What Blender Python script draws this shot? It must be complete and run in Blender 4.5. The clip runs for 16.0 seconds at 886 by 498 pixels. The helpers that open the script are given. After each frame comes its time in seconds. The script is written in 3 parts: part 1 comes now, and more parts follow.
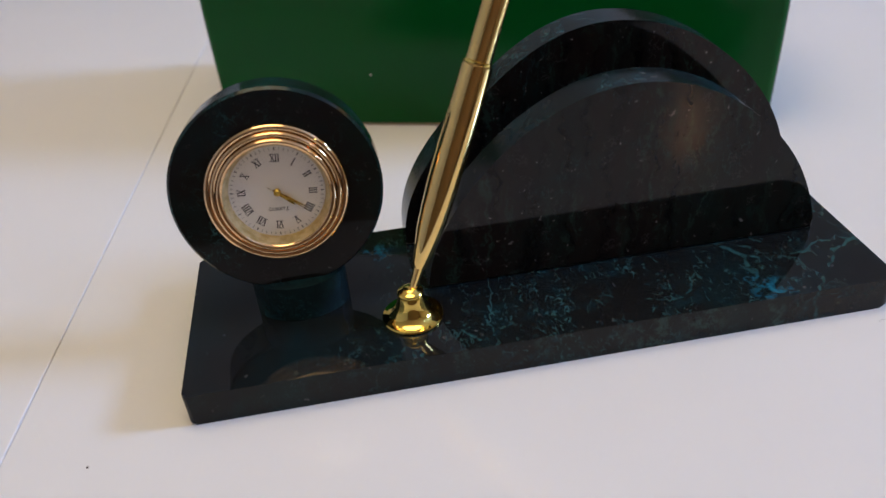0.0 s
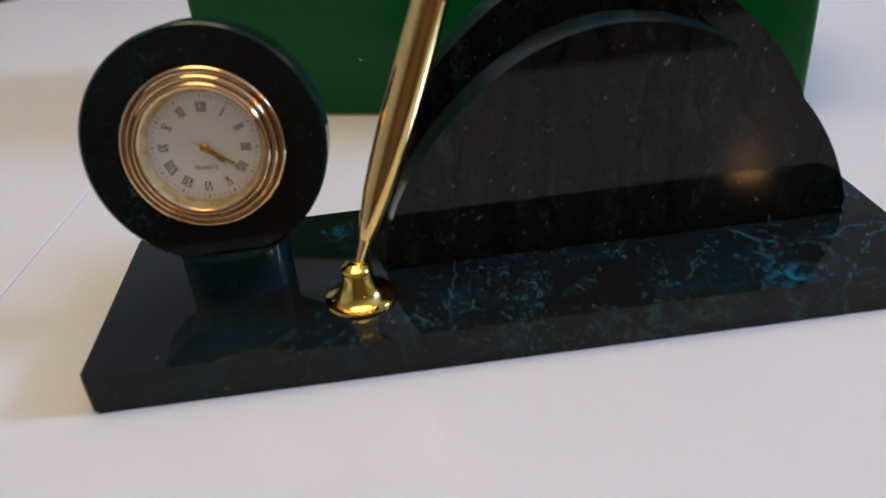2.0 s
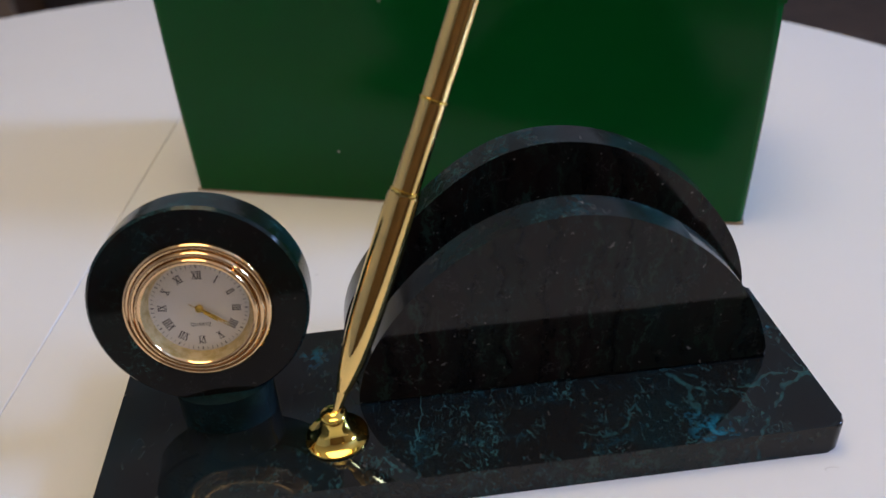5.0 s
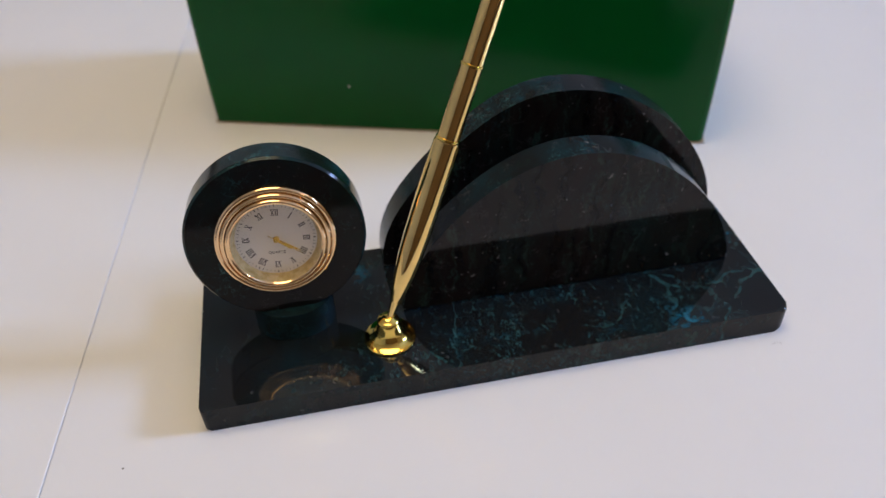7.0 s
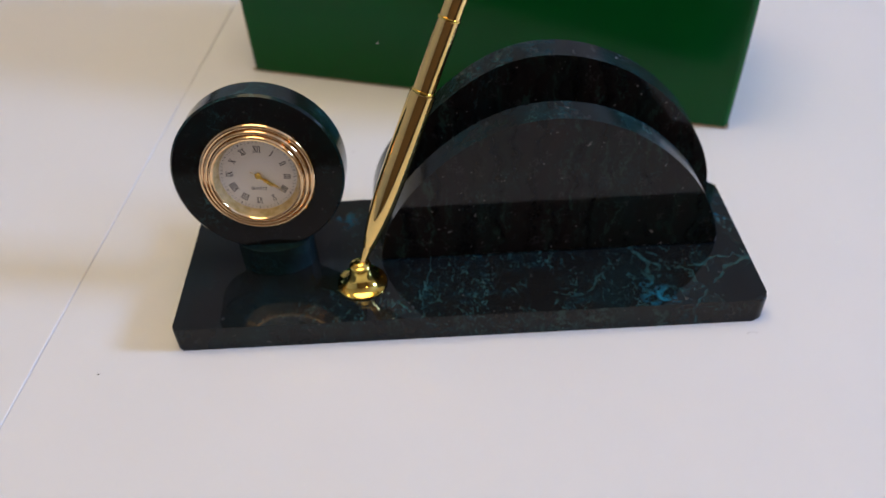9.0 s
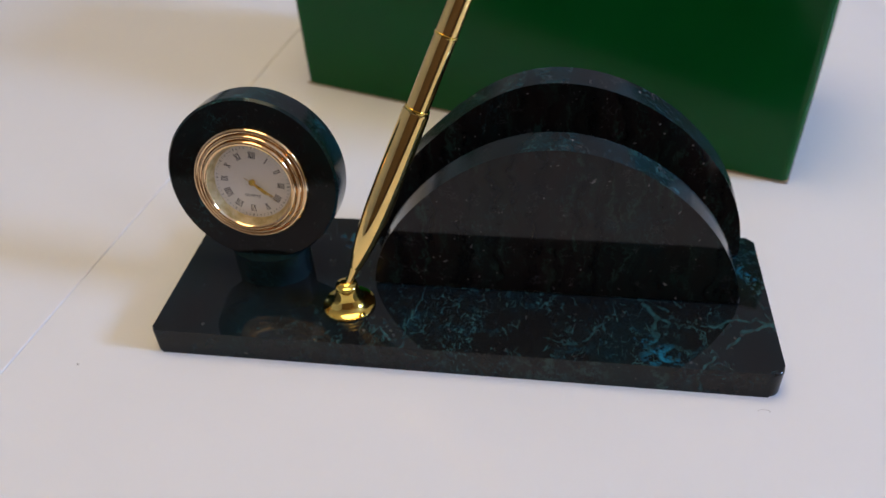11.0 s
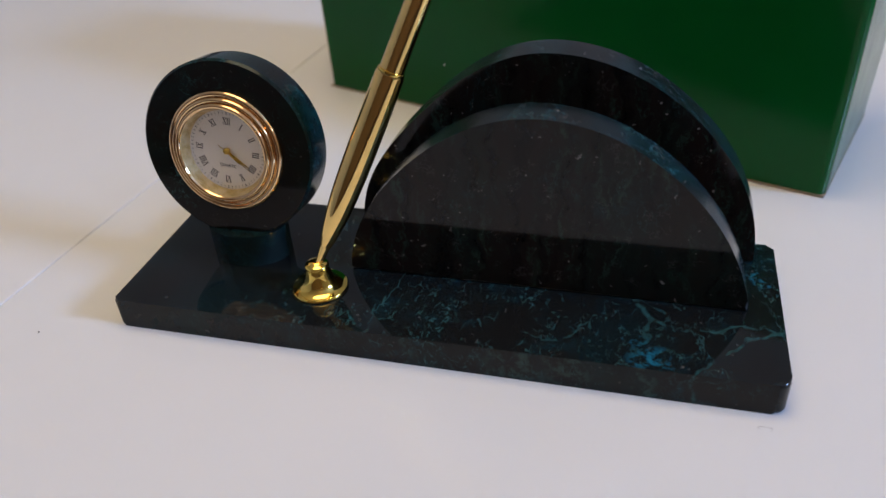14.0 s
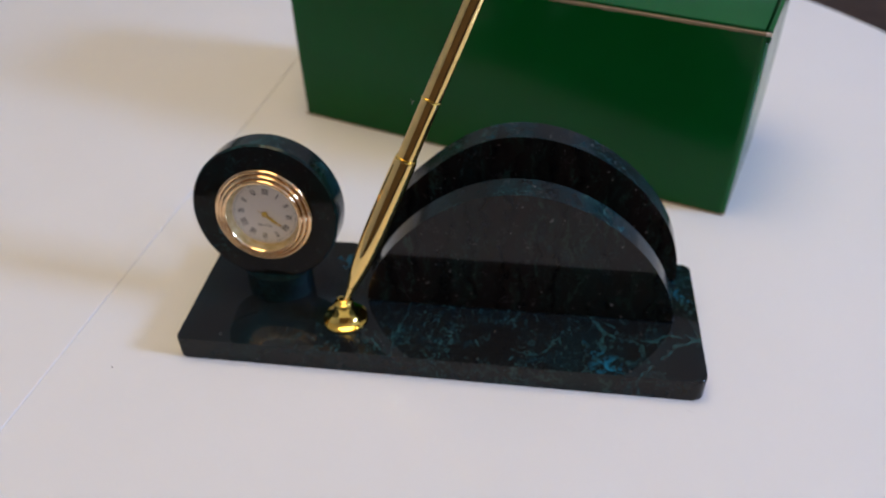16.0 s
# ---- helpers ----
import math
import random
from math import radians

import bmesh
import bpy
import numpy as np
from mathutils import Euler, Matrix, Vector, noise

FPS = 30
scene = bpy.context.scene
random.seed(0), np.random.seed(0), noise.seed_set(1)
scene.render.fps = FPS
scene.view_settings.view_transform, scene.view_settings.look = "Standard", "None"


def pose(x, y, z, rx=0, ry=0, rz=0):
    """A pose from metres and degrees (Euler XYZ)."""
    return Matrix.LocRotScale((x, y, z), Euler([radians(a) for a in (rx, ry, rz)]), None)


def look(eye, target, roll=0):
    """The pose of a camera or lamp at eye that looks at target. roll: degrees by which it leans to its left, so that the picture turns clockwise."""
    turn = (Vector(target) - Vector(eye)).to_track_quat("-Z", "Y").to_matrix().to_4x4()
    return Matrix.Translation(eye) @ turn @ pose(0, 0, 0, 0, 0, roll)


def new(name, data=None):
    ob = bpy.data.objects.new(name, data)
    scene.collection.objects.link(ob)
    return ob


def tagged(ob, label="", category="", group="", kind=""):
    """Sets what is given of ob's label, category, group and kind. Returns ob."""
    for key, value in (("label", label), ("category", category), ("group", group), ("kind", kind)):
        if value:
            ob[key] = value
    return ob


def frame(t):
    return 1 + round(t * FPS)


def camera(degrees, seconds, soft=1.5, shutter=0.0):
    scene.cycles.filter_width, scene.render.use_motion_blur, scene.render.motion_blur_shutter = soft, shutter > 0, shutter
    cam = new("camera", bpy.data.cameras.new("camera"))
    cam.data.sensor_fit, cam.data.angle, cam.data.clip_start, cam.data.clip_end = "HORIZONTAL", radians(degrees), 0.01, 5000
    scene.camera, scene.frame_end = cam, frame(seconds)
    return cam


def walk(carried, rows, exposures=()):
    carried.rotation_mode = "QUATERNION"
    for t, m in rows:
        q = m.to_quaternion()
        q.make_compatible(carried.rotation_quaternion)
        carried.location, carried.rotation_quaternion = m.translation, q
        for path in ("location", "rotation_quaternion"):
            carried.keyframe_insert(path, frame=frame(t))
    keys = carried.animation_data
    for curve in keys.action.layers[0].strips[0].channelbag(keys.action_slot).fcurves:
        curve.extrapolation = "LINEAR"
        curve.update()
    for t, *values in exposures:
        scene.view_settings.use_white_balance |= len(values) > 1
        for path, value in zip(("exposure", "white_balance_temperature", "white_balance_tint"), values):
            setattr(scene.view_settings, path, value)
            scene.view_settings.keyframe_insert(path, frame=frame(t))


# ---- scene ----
cam = camera(57.50, 16.0, soft=1.5)
# seconds, eye, aim, roll
PATH = [
    (0, (0.0664, -0.1997, 0.1960), (0.0946, 0.0445, 0.0241), -5.07),
    (0.5, (0.0765, -0.1998, 0.1814), (0.1013, 0.0472, 0.0129), -4.90),
    (1, (0.0796, -0.1922, 0.1698), (0.0961, 0.0594, 0.0073), -5.37),
    (1.5, (0.0901, -0.1852, 0.1587), (0.1035, 0.0709, 0.0031), -5.64),
    (2, (0.0972, -0.1830, 0.1504), (0.1078, 0.0738, -0.0044), -6.05),
    (2.5, (0.1071, -0.1798, 0.1472), (0.1143, 0.0767, -0.0084), -6.27),
    (3, (0.1213, -0.1746, 0.1515), (0.1232, 0.0828, -0.0025), -6.18),
    (3.5, (0.1302, -0.1726, 0.1636), (0.1305, 0.0854, 0.0104), -6.10),
    (4, (0.1238, -0.1710, 0.1844), (0.1305, 0.0868, 0.0312), -5.18),
    (4.2, (0.1199, -0.1709, 0.1930), (0.1286, 0.0847, 0.0362), -4.73),
    (6.3, (0.0791, -0.1967, 0.2503), (0.1126, 0.0378, 0.0661), -2.91),
    (6.5, (0.0748, -0.2012, 0.2545), (0.1089, 0.0292, 0.0653), -2.71),
    (7, (0.0660, -0.2093, 0.2688), (0.1019, 0.0112, 0.0685), -2.63),
    (7.5, (0.0642, -0.2162, 0.2782), (0.0973, -0.0009, 0.0719), -2.08),
    (8, (0.0745, -0.2204, 0.2734), (0.0947, -0.0038, 0.0668), -2.94),
    (8.5, (0.0923, -0.2288, 0.2679), (0.1007, -0.0112, 0.0615), -3.48),
    (9, (0.1148, -0.2279, 0.2622), (0.1150, -0.0077, 0.0585), -2.97),
    (11.3, (0.1702, -0.2115, 0.2417), (0.1247, 0.0165, 0.0521), -3.59),
    (11.5, (0.1738, -0.2118, 0.2384), (0.1274, 0.0177, 0.0509), -3.33),
    (12, (0.1785, -0.2101, 0.2278), (0.1262, 0.0214, 0.0444), -3.59),
    (12.5, (0.1818, -0.2037, 0.2177), (0.1238, 0.0321, 0.0416), -3.34),
    (13, (0.1867, -0.1993, 0.2060), (0.1236, 0.0388, 0.0349), -3.20),
    (13.5, (0.1949, -0.1997, 0.1981), (0.1275, 0.0379, 0.0277), -3.43),
    (14, (0.2002, -0.2039, 0.2039), (0.1278, 0.0306, 0.0313), -4.31),
    (14.5, (0.1985, -0.2105, 0.2240), (0.1337, 0.0217, 0.0455), -3.58),
    (15, (0.1919, -0.2277, 0.2465), (0.1392, 0.0002, 0.0586), -3.14),
    (15.5, (0.1817, -0.2401, 0.2703), (0.1381, -0.0134, 0.0788), -2.54),
    (16, (0.1716, -0.2495, 0.2942), (0.1359, -0.0230, 0.1007), -1.93),
]
walk(cam, [(t, look(eye, aim, roll)) for t, eye, aim, roll in PATH],
     [(0.0, 0.01), (4.0, -0.06), (6.5, 0.0), (9.0, 0.05), (11.5, -0.04), (14.5, -0.08), (16.0, 0.0)])
cam.data.dof.use_dof = True
cam.data.dof.focus_distance = 0.30
cam.data.dof.aperture_fstop = 9.0

# ---- world and light ----
world = bpy.data.worlds.new("sky")
scene.world = world
world.use_nodes = True
wn, wl = world.node_tree.nodes, world.node_tree.links
sky = wn.new("ShaderNodeTexSky")
sky.sky_type, sky.sun_disc = "NISHITA", False
sky.sun_elevation, sky.sun_rotation = radians(38), radians(60)
wn["Background"].inputs["Strength"].default_value = 0.1
wl.new(sky.outputs[0], wn["Background"].inputs["Color"])


def area_lamp(name, eye, aim, sx, sy, power, colour):
    data = bpy.data.lights.new(name, "AREA")
    data.shape, data.size, data.size_y, data.energy, data.color = "RECTANGLE", sx, sy, power, colour
    ob = new(name, data)
    ob.matrix_world = look(eye, aim)
    return ob


# skylight in the window's opening, and warm overhead light from an unseen, added pendant
area_lamp("window_daylight", (3.18, -0.20, 1.46), (0.1, 0.05, 0.0), 0.60, 0.55, 90.0, (0.345, 0.525, 0.955))
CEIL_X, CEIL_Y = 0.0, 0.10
bulb = bpy.data.lights.new("added_warm_light", "POINT")
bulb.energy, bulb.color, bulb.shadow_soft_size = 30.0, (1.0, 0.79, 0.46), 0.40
new("added_warm_light", bulb).location = (CEIL_X, CEIL_Y, 1.36)
LAMP_X, LAMP_Y = 1.21, -2.05


# ---- materials ----
class Nodes:
    """Short-hand for building a node material."""

    def __init__(self, name):
        self.mat = bpy.data.materials.new(name)
        self.mat.use_nodes = True
        self.tree = self.mat.node_tree
        self.bsdf = self.tree.nodes["Principled BSDF"]
        self.pos = self.tree.nodes.new("ShaderNodeTexCoord").outputs["Object"]

    def link(self, a, b):
        self.tree.links.new(a, b)

    def put(self, socket, value):
        if isinstance(value, bpy.types.NodeSocket):
            self.link(value, socket)
        else:
            socket.default_value = value

    def node(self, kind, out=0, **ins):
        n = self.tree.nodes.new(kind)
        for key, value in ins.items():
            self.put(n.inputs[key], value)
        return n.outputs[out]

    def math(self, op, a, b=0.0, clamp=False):
        n = self.tree.nodes.new("ShaderNodeMath")
        n.operation, n.use_clamp = op, clamp
        self.put(n.inputs[0], a)
        self.put(n.inputs[1], b)
        return n.outputs[0]

    def vec(self, op, a, b=None, scale=None, out=0):
        n = self.tree.nodes.new("ShaderNodeVectorMath")
        n.operation = op
        self.put(n.inputs[0], a)
        if b is not None:
            self.put(n.inputs[1], b)
        if scale is not None:
            self.put(n.inputs["Scale"], scale)
        return n.outputs[out]

    def noise(self, scale, detail=4.0, rough=0.55, at=None, colour=False):
        return self.node("ShaderNodeTexNoise", 1 if colour else 0, Vector=at or self.pos, Scale=scale, Detail=detail, Roughness=rough)

    def ramp(self, value, lo, hi, a=0.0, b=1.0):
        n = self.tree.nodes.new("ShaderNodeMapRange")
        n.interpolation_type = "SMOOTHSTEP"
        for key, v in zip(("Value", "From Min", "From Max", "To Min", "To Max"), (value, lo, hi, a, b)):
            self.put(n.inputs[key], v)
        return n.outputs[0]

    def mix(self, factor, a, b):
        n = self.tree.nodes.new("ShaderNodeMix")
        n.data_type = "RGBA"
        self.put(n.inputs[0], factor)
        self.put(n.inputs[6], (*a, 1) if isinstance(a, tuple) else a)
        self.put(n.inputs[7], (*b, 1) if isinstance(b, tuple) else b)
        return n.outputs[2]

    def bump(self, height, strength, distance):
        self.link(self.node("ShaderNodeBump", Strength=strength, Distance=distance, Height=height), self.bsdf.inputs["Normal"])

    def done(self, colour=None, rough=None, metal=None, **more):
        if colour is not None:
            self.put(self.bsdf.inputs["Base Color"], (*colour, 1) if isinstance(colour, tuple) else colour)
        if rough is not None:
            self.put(self.bsdf.inputs["Roughness"], rough)
        if metal is not None:
            self.put(self.bsdf.inputs["Metallic"], metal)
        for key, v in more.items():
            self.put(self.bsdf.inputs[key.replace("_", " ")], v)
        return self.mat


def marble(name, body, tint, net=0.8, patch_lo=0.45, streaks=(), blots=(), speck=1.0, veil=0.5, grain_dir=(1, 1, 1), cell=150.0, rough=0.03, fade=None, ior=1.4, drawn_streaks=0.0, ridges=0.0, flecks=0.0, hot=(0.045, 0.20, 0.21), blot_hue=(0.015, 0.20, 0.33)):
    """Polished black-green serpentine: broken teal veins in patches, blue blots, pale specks."""
    n = Nodes(name)
    wob = n.vec("SUBTRACT", n.noise(60, 5, 0.65, colour=True), (0.5, 0.5, 0.5))
    warped = n.vec("ADD", n.pos, n.vec("SCALE", wob, scale=0.016))
    drawn = n.vec("MULTIPLY", warped, grain_dir)
    col = n.mix(n.ramp(n.noise(45, 5, 0.65, at=drawn), 0.40, 0.70), body, tint)
    patch = n.ramp(n.noise(26, 3, 0.6), patch_lo, patch_lo + 0.14)
    if fade:
        where = n.node("ShaderNodeSeparateXYZ", 0, Vector=n.pos)
        patch = n.math("MULTIPLY", patch, n.ramp(where, fade[0], fade[1], fade[2], 1.0))
    # fine broken veins, thin in two sizes
    for scale, thin, share, hue in ((cell, 0.06, 0.8, (0.014, 0.115, 0.145)), (cell * 0.42, 0.02, 1.0, (0.035, 0.15, 0.15))):
        edge = n.tree.nodes.new("ShaderNodeTexVoronoi")
        edge.feature = "DISTANCE_TO_EDGE"
        n.put(edge.inputs["Vector"], warped)
        n.put(edge.inputs["Scale"], scale)
        broken = n.ramp(n.noise(scale * 1.1, 3, 0.6), 0.5, 0.64)
        line = n.math("MULTIPLY", n.math("MULTIPLY", n.ramp(edge.outputs[0], 0.0, thin, 1.0, 0.0), patch), n.math("MULTIPLY", broken, net * share))
        col = n.mix(line, col, hue)
    # clouded veil
    haze = n.math("MULTIPLY", n.ramp(n.noise(110, 6, 0.7, at=warped), 0.5, 0.72), n.math("MULTIPLY", patch, veil))
    col = n.mix(haze, col, (0.006, 0.060, 0.085))
    # hair-thin wandering veins, broken and in patches
    if ridges:
        gentle = n.vec("MULTIPLY", n.vec("ADD", n.pos, n.vec("SCALE", wob, scale=0.004)), grain_dir)
        for scale, thin, where in ((34.0, 0.006, 31.0), (75.0, 0.008, 47.0), (150.0, 0.012, 70.0), (270.0, 0.018, 90.0)):
            fold = n.math("ABSOLUTE", n.math("SUBTRACT", n.noise(scale, 5, 0.55, at=gentle), 0.5))
            line = n.ramp(fold, thin * 0.15, thin, 1.0, 0.0)
            gaps = n.ramp(n.noise(scale * 1.6, 3, 0.6, at=warped), 0.42, 0.58)
            spread = n.ramp(n.noise(where, 3, 0.6), 0.42, 0.62)
            line = n.math("MULTIPLY", n.math("MULTIPLY", line, gaps), n.math("MULTIPLY", n.math("MULTIPLY", spread, patch), ridges))
            col = n.mix(line, col, (0.045, 0.145, 0.155))
    # drawn-out vertical streaks
    if drawn_streaks:
        tall = n.vec("MULTIPLY", warped, (1.0, 1.0, 0.10))
        band = n.math("MULTIPLY", n.ramp(n.noise(330, 4, 0.65, at=tall), 0.50, 0.72), n.ramp(n.noise(60, 3, 0.6, at=n.vec("MULTIPLY", n.pos, (1.0, 1.0, 0.35))), 0.42, 0.66))
        col = n.mix(n.math("MULTIPLY", band, drawn_streaks), col, (0.022, 0.042, 0.034))
        dark = n.ramp(n.noise(190, 4, 0.6, at=tall), 0.45, 0.70)
        col = n.mix(n.math("MULTIPLY", dark, 0.5 * drawn_streaks), col, (0.005, 0.005, 0.005))
    # clusters of short pale squiggles
    if flecks:
        for scale, where, cut in ((330.0, 95.0, 0.60), (480.0, 150.0, 0.62)):
            fold = n.math("ABSOLUTE", n.math("SUBTRACT", n.noise(scale, 3, 0.6), 0.5))
            mask = n.math("MULTIPLY", n.ramp(fold, 0.008, 0.030, 1.0, 0.0), n.ramp(n.noise(where, 2, 0.5, at=n.vec("ADD", n.pos, (0.3, 0.7, 0.1))), cut, cut + 0.07))
            col = n.mix(n.math("MULTIPLY", mask, 0.5 * flecks), col, (0.105, 0.102, 0.104))
        drip = n.vec("MULTIPLY", warped, (1.0, 1.0, 0.16))
        green = n.math("MULTIPLY", n.ramp(n.noise(120, 4, 0.6, at=drip), 0.55, 0.72), n.ramp(n.noise(38, 3, 0.6), 0.46, 0.62))
        col = n.mix(n.math("MULTIPLY", green, 0.8 * flecks), col, (0.012, 0.040, 0.030))
    # long single veins
    flat = n.vec("MULTIPLY", n.vec("ADD", n.pos, n.vec("SCALE", wob, scale=0.012)), (1, 1, 0))
    total = None
    for x0, y0, x1, y1, wide, strong in streaks:
        a, ab = Vector((x0, y0, 0)), Vector((x1 - x0, y1 - y0, 0))
        rel = n.vec("SUBTRACT", flat, tuple(a))
        along = n.math("MULTIPLY", n.vec("DOT_PRODUCT", rel, tuple(ab), out=1), 1 / ab.length_squared, clamp=True)
        off = n.vec("LENGTH", n.vec("SUBTRACT", rel, n.vec("SCALE", tuple(ab), scale=along)), out=1)
        mask = n.ramp(off, wide * 0.05, wide * 0.9, strong * 0.85, 0.0)
        total = mask if total is None else n.math("MAXIMUM", total, mask)
    if total is not None:
        total = n.math("MULTIPLY", total, n.ramp(n.noise(260, 5, 0.7), 0.36, 0.66))
        col = n.mix(total, col, hot)
    spots = None
    for x, y, r, strong in blots:
        off = n.vec("LENGTH", n.vec("SUBTRACT", flat, (x, y, 0)), out=1)
        mask = n.ramp(off, r * 0.25, r, strong, 0.0)
        spots = mask if spots is None else n.math("MAXIMUM", spots, mask)
    if spots is not None:
        spots = n.math("MULTIPLY", spots, n.ramp(n.noise(230, 6, 0.7), 0.46, 0.60))
        col = n.mix(spots, col, blot_hue)
    # pale specks and short dashes
    for scale, cut, size in ((120.0, 0.84, 0.16), (260.0, 0.88, 0.20), (420.0, 0.90, 0.26)):
        dots = n.tree.nodes.new("ShaderNodeTexVoronoi")
        n.put(dots.inputs["Vector"], warped)
        n.put(dots.inputs["Scale"], scale)
        chosen = n.math("GREATER_THAN", n.node("ShaderNodeSeparateColor", 0, Color=dots.outputs["Color"]), cut)
        mask = n.math("MULTIPLY", n.math("MULTIPLY", n.ramp(dots.outputs["Distance"], size * 0.3, size, 1.0, 0.0), chosen), n.math("MULTIPLY", n.ramp(n.noise(420, 3, 0.7), 0.42, 0.62), speck))
        col = n.mix(mask, col, (0.205, 0.200, 0.200))
    n.bump(n.noise(900, 2), 0.015, 0.0003)
    return n.done(col, n.ramp(n.noise(40, 4), 0.3, 0.7, rough, rough * 1.4 + 0.02), IOR=ior)


STREAKS = [
    (0.1976, 0.0342, 0.2044, 0.0254, 0.0016, 0.7), (0.2044, 0.0254, 0.2125, 0.0230, 0.0012, 0.6), (0.1990, 0.0335, 0.2075, 0.0290, 0.0011, 0.5),
    (0.2044, 0.0254, 0.2010, 0.0080, 0.0014, 0.5),
    (0.2504, 0.0270, 0.2376, 0.0217, 0.0012, 0.6), (0.2376, 0.0217, 0.2256, 0.0060, 0.0011, 0.6), (0.2256, 0.0060, 0.2170, -0.004, 0.0012, 0.6),
    (0.2233, 0.0232, 0.2420, 0.0290, 0.0010, 0.55), (0.2420, 0.0290, 0.2500, 0.0250, 0.0010, 0.55),
    (0.1834, 0.0192, 0.1732, 0.0089, 0.0008, 0.5), (0.1732, 0.0089, 0.1600, 0.0110, 0.0008, 0.4), (0.1834, 0.0192, 0.1850, 0.0090, 0.0008, 0.4),
    (0.1670, 0.0290, 0.1720, 0.0210, 0.0008, 0.5), (0.0930, 0.0110, 0.0990, 0.0040, 0.0009, 0.8),
]
BLOTS = [(0.2050, 0.0050, 0.0085, 0.6), (0.2000, 0.0130, 0.0050, 0.45), (0.2100, 0.0010, 0.0050, 0.5), (0.2440, 0.0550, 0.0055, 0.7), (0.0700, 0.0660, 0.0080, 0.35)]
M_BASE = marble("polished_serpentine", (0.0088, 0.0090, 0.0094), (0.0062, 0.0135, 0.0165), 0.10, 0.36, STREAKS, BLOTS, 0.35, 0.34, grain_dir=(1.0, 0.45, 0.7), cell=190.0, fade=(0.03, 0.12, 0.12), rough=0.03, ior=1.53, ridges=0.75, hot=(0.040, 0.15, 0.16))
CLOUDS = [(0.160, 0.0, 0.014, 0.55), (0.178, 0.0, 0.012, 0.5), (0.205, 0.0, 0.006, 0.6), (0.120, 0.0, 0.005, 0.4), (0.092, 0.0, 0.004, 0.5)]
M_EDGE = marble("honed_serpentine_edge", (0.0085, 0.0090, 0.0090), (0.0060, 0.0165, 0.016), 0.10, 0.40, STREAKS, CLOUDS, 0.35, 0.5, grain_dir=(1.0, 0.45, 0.7), cell=190.0, fade=(0.03, 0.12, 0.12), rough=0.08, ior=1.30, ridges=0.9, hot=(0.040, 0.15, 0.16), blot_hue=(0.035, 0.085, 0.075))
M_PLATE = marble("dark_serpentine", (0.0145, 0.0106, 0.0098), (0.0092, 0.0150, 0.0132), 0.08, 0.5, speck=1.2, veil=0.15, grain_dir=(1.0, 1.0, 0.30), rough=0.045, ior=1.31, drawn_streaks=1.9, ridges=0.3, flecks=0.5)
M_RIM = marble("polished_serpentine_rim", (0.010, 0.012, 0.013), (0.007, 0.026, 0.034), 0.3, 0.45, speck=0.7, veil=0.7, rough=0.13, ior=1.28, ridges=0.9, flecks=0.9)
# paler stone for the bevels: their bright edge highlight is put into the colour
M_ARRIS = marble("serpentine_arris_highlight", (0.034, 0.038, 0.040), (0.020, 0.050, 0.056), 0.3, 0.45, speck=1.0, veil=0.5, rough=0.25, ior=1.40, ridges=0.6, flecks=0.6)
M_CLOCK = marble("black_serpentine", (0.0115, 0.0105, 0.0105), (0.0080, 0.0150, 0.0150), 0.2, 0.47, speck=0.4, veil=0.25, cell=110.0, rough=0.03, ior=1.24, ridges=0.9, flecks=0.25)
M_CASE = marble("teal_black_serpentine", (0.010, 0.011, 0.012), (0.006, 0.030, 0.034), 0.4, 0.36, speck=0.4, veil=0.6, rough=0.10, ior=1.27, ridges=0.9, flecks=0.5)
M_FOOT = marble("teal_serpentine", (0.010, 0.022, 0.025), (0.017, 0.064, 0.064), 0.3, 0.45, speck=0.1, veil=0.5, rough=0.08, ior=1.40, ridges=0.7)


def metal(name, colour, rough, fleck=0.02):
    n = Nodes(name)
    n.bump(n.noise(1400, 2), 0.03, 0.0002)
    return n.done(n.mix(n.ramp(n.noise(90, 3), 0.35, 0.7), colour, tuple(c * 0.9 for c in colour)), n.ramp(n.noise(250, 3), 0.3, 0.75, rough, rough + fleck * 3), 1.0)


M_PEN = metal("gold_plated_pen", (0.97, 0.68, 0.24), 0.015, 0.004)
M_GOLD = metal("bright_yellow_gold", (0.97, 0.70, 0.17), 0.025, 0.008)
M_BEZEL = metal("pale_rose_gold", (0.93, 0.63, 0.34), 0.06, 0.01)
# gilt wall; the dial's cream, mottled reflection in it is put into the colour
n = Nodes("gilt_with_dial_reflection")
M_FLANGE = n.done(n.mix(n.ramp(n.noise(330, 4, 0.6), 0.40, 0.68), (0.70, 0.55, 0.29), (0.52, 0.37, 0.14)), 0.34, 0.5)
M_HAND = metal("gold_clock_hand", (0.75, 0.52, 0.12), 0.25)

n = Nodes("printed_dial")
M_DIAL = n.done(n.mix(n.noise(300, 3), (0.88, 0.86, 0.82), (0.83, 0.81, 0.77)), 0.5)
n = Nodes("dial_print")
M_PRINT = n.done((0.03, 0.03, 0.035), 0.6)
n = Nodes("crystal")
clear = n.node("ShaderNodeBsdfTransparent", Color=(0.99, 0.99, 0.98, 1))
shine = n.node("ShaderNodeBsdfGlossy", Color=(1, 1, 1, 1), Roughness=0.02)
both = n.tree.nodes.new("ShaderNodeMixShader")
n.put(both.inputs[0], n.node("ShaderNodeFresnel", IOR=1.22))
n.link(clear, both.inputs[1])
n.link(shine, both.inputs[2])
n.link(both.outputs[0], n.tree.nodes["Material Output"].inputs["Surface"])
M_GLASS = n.mat

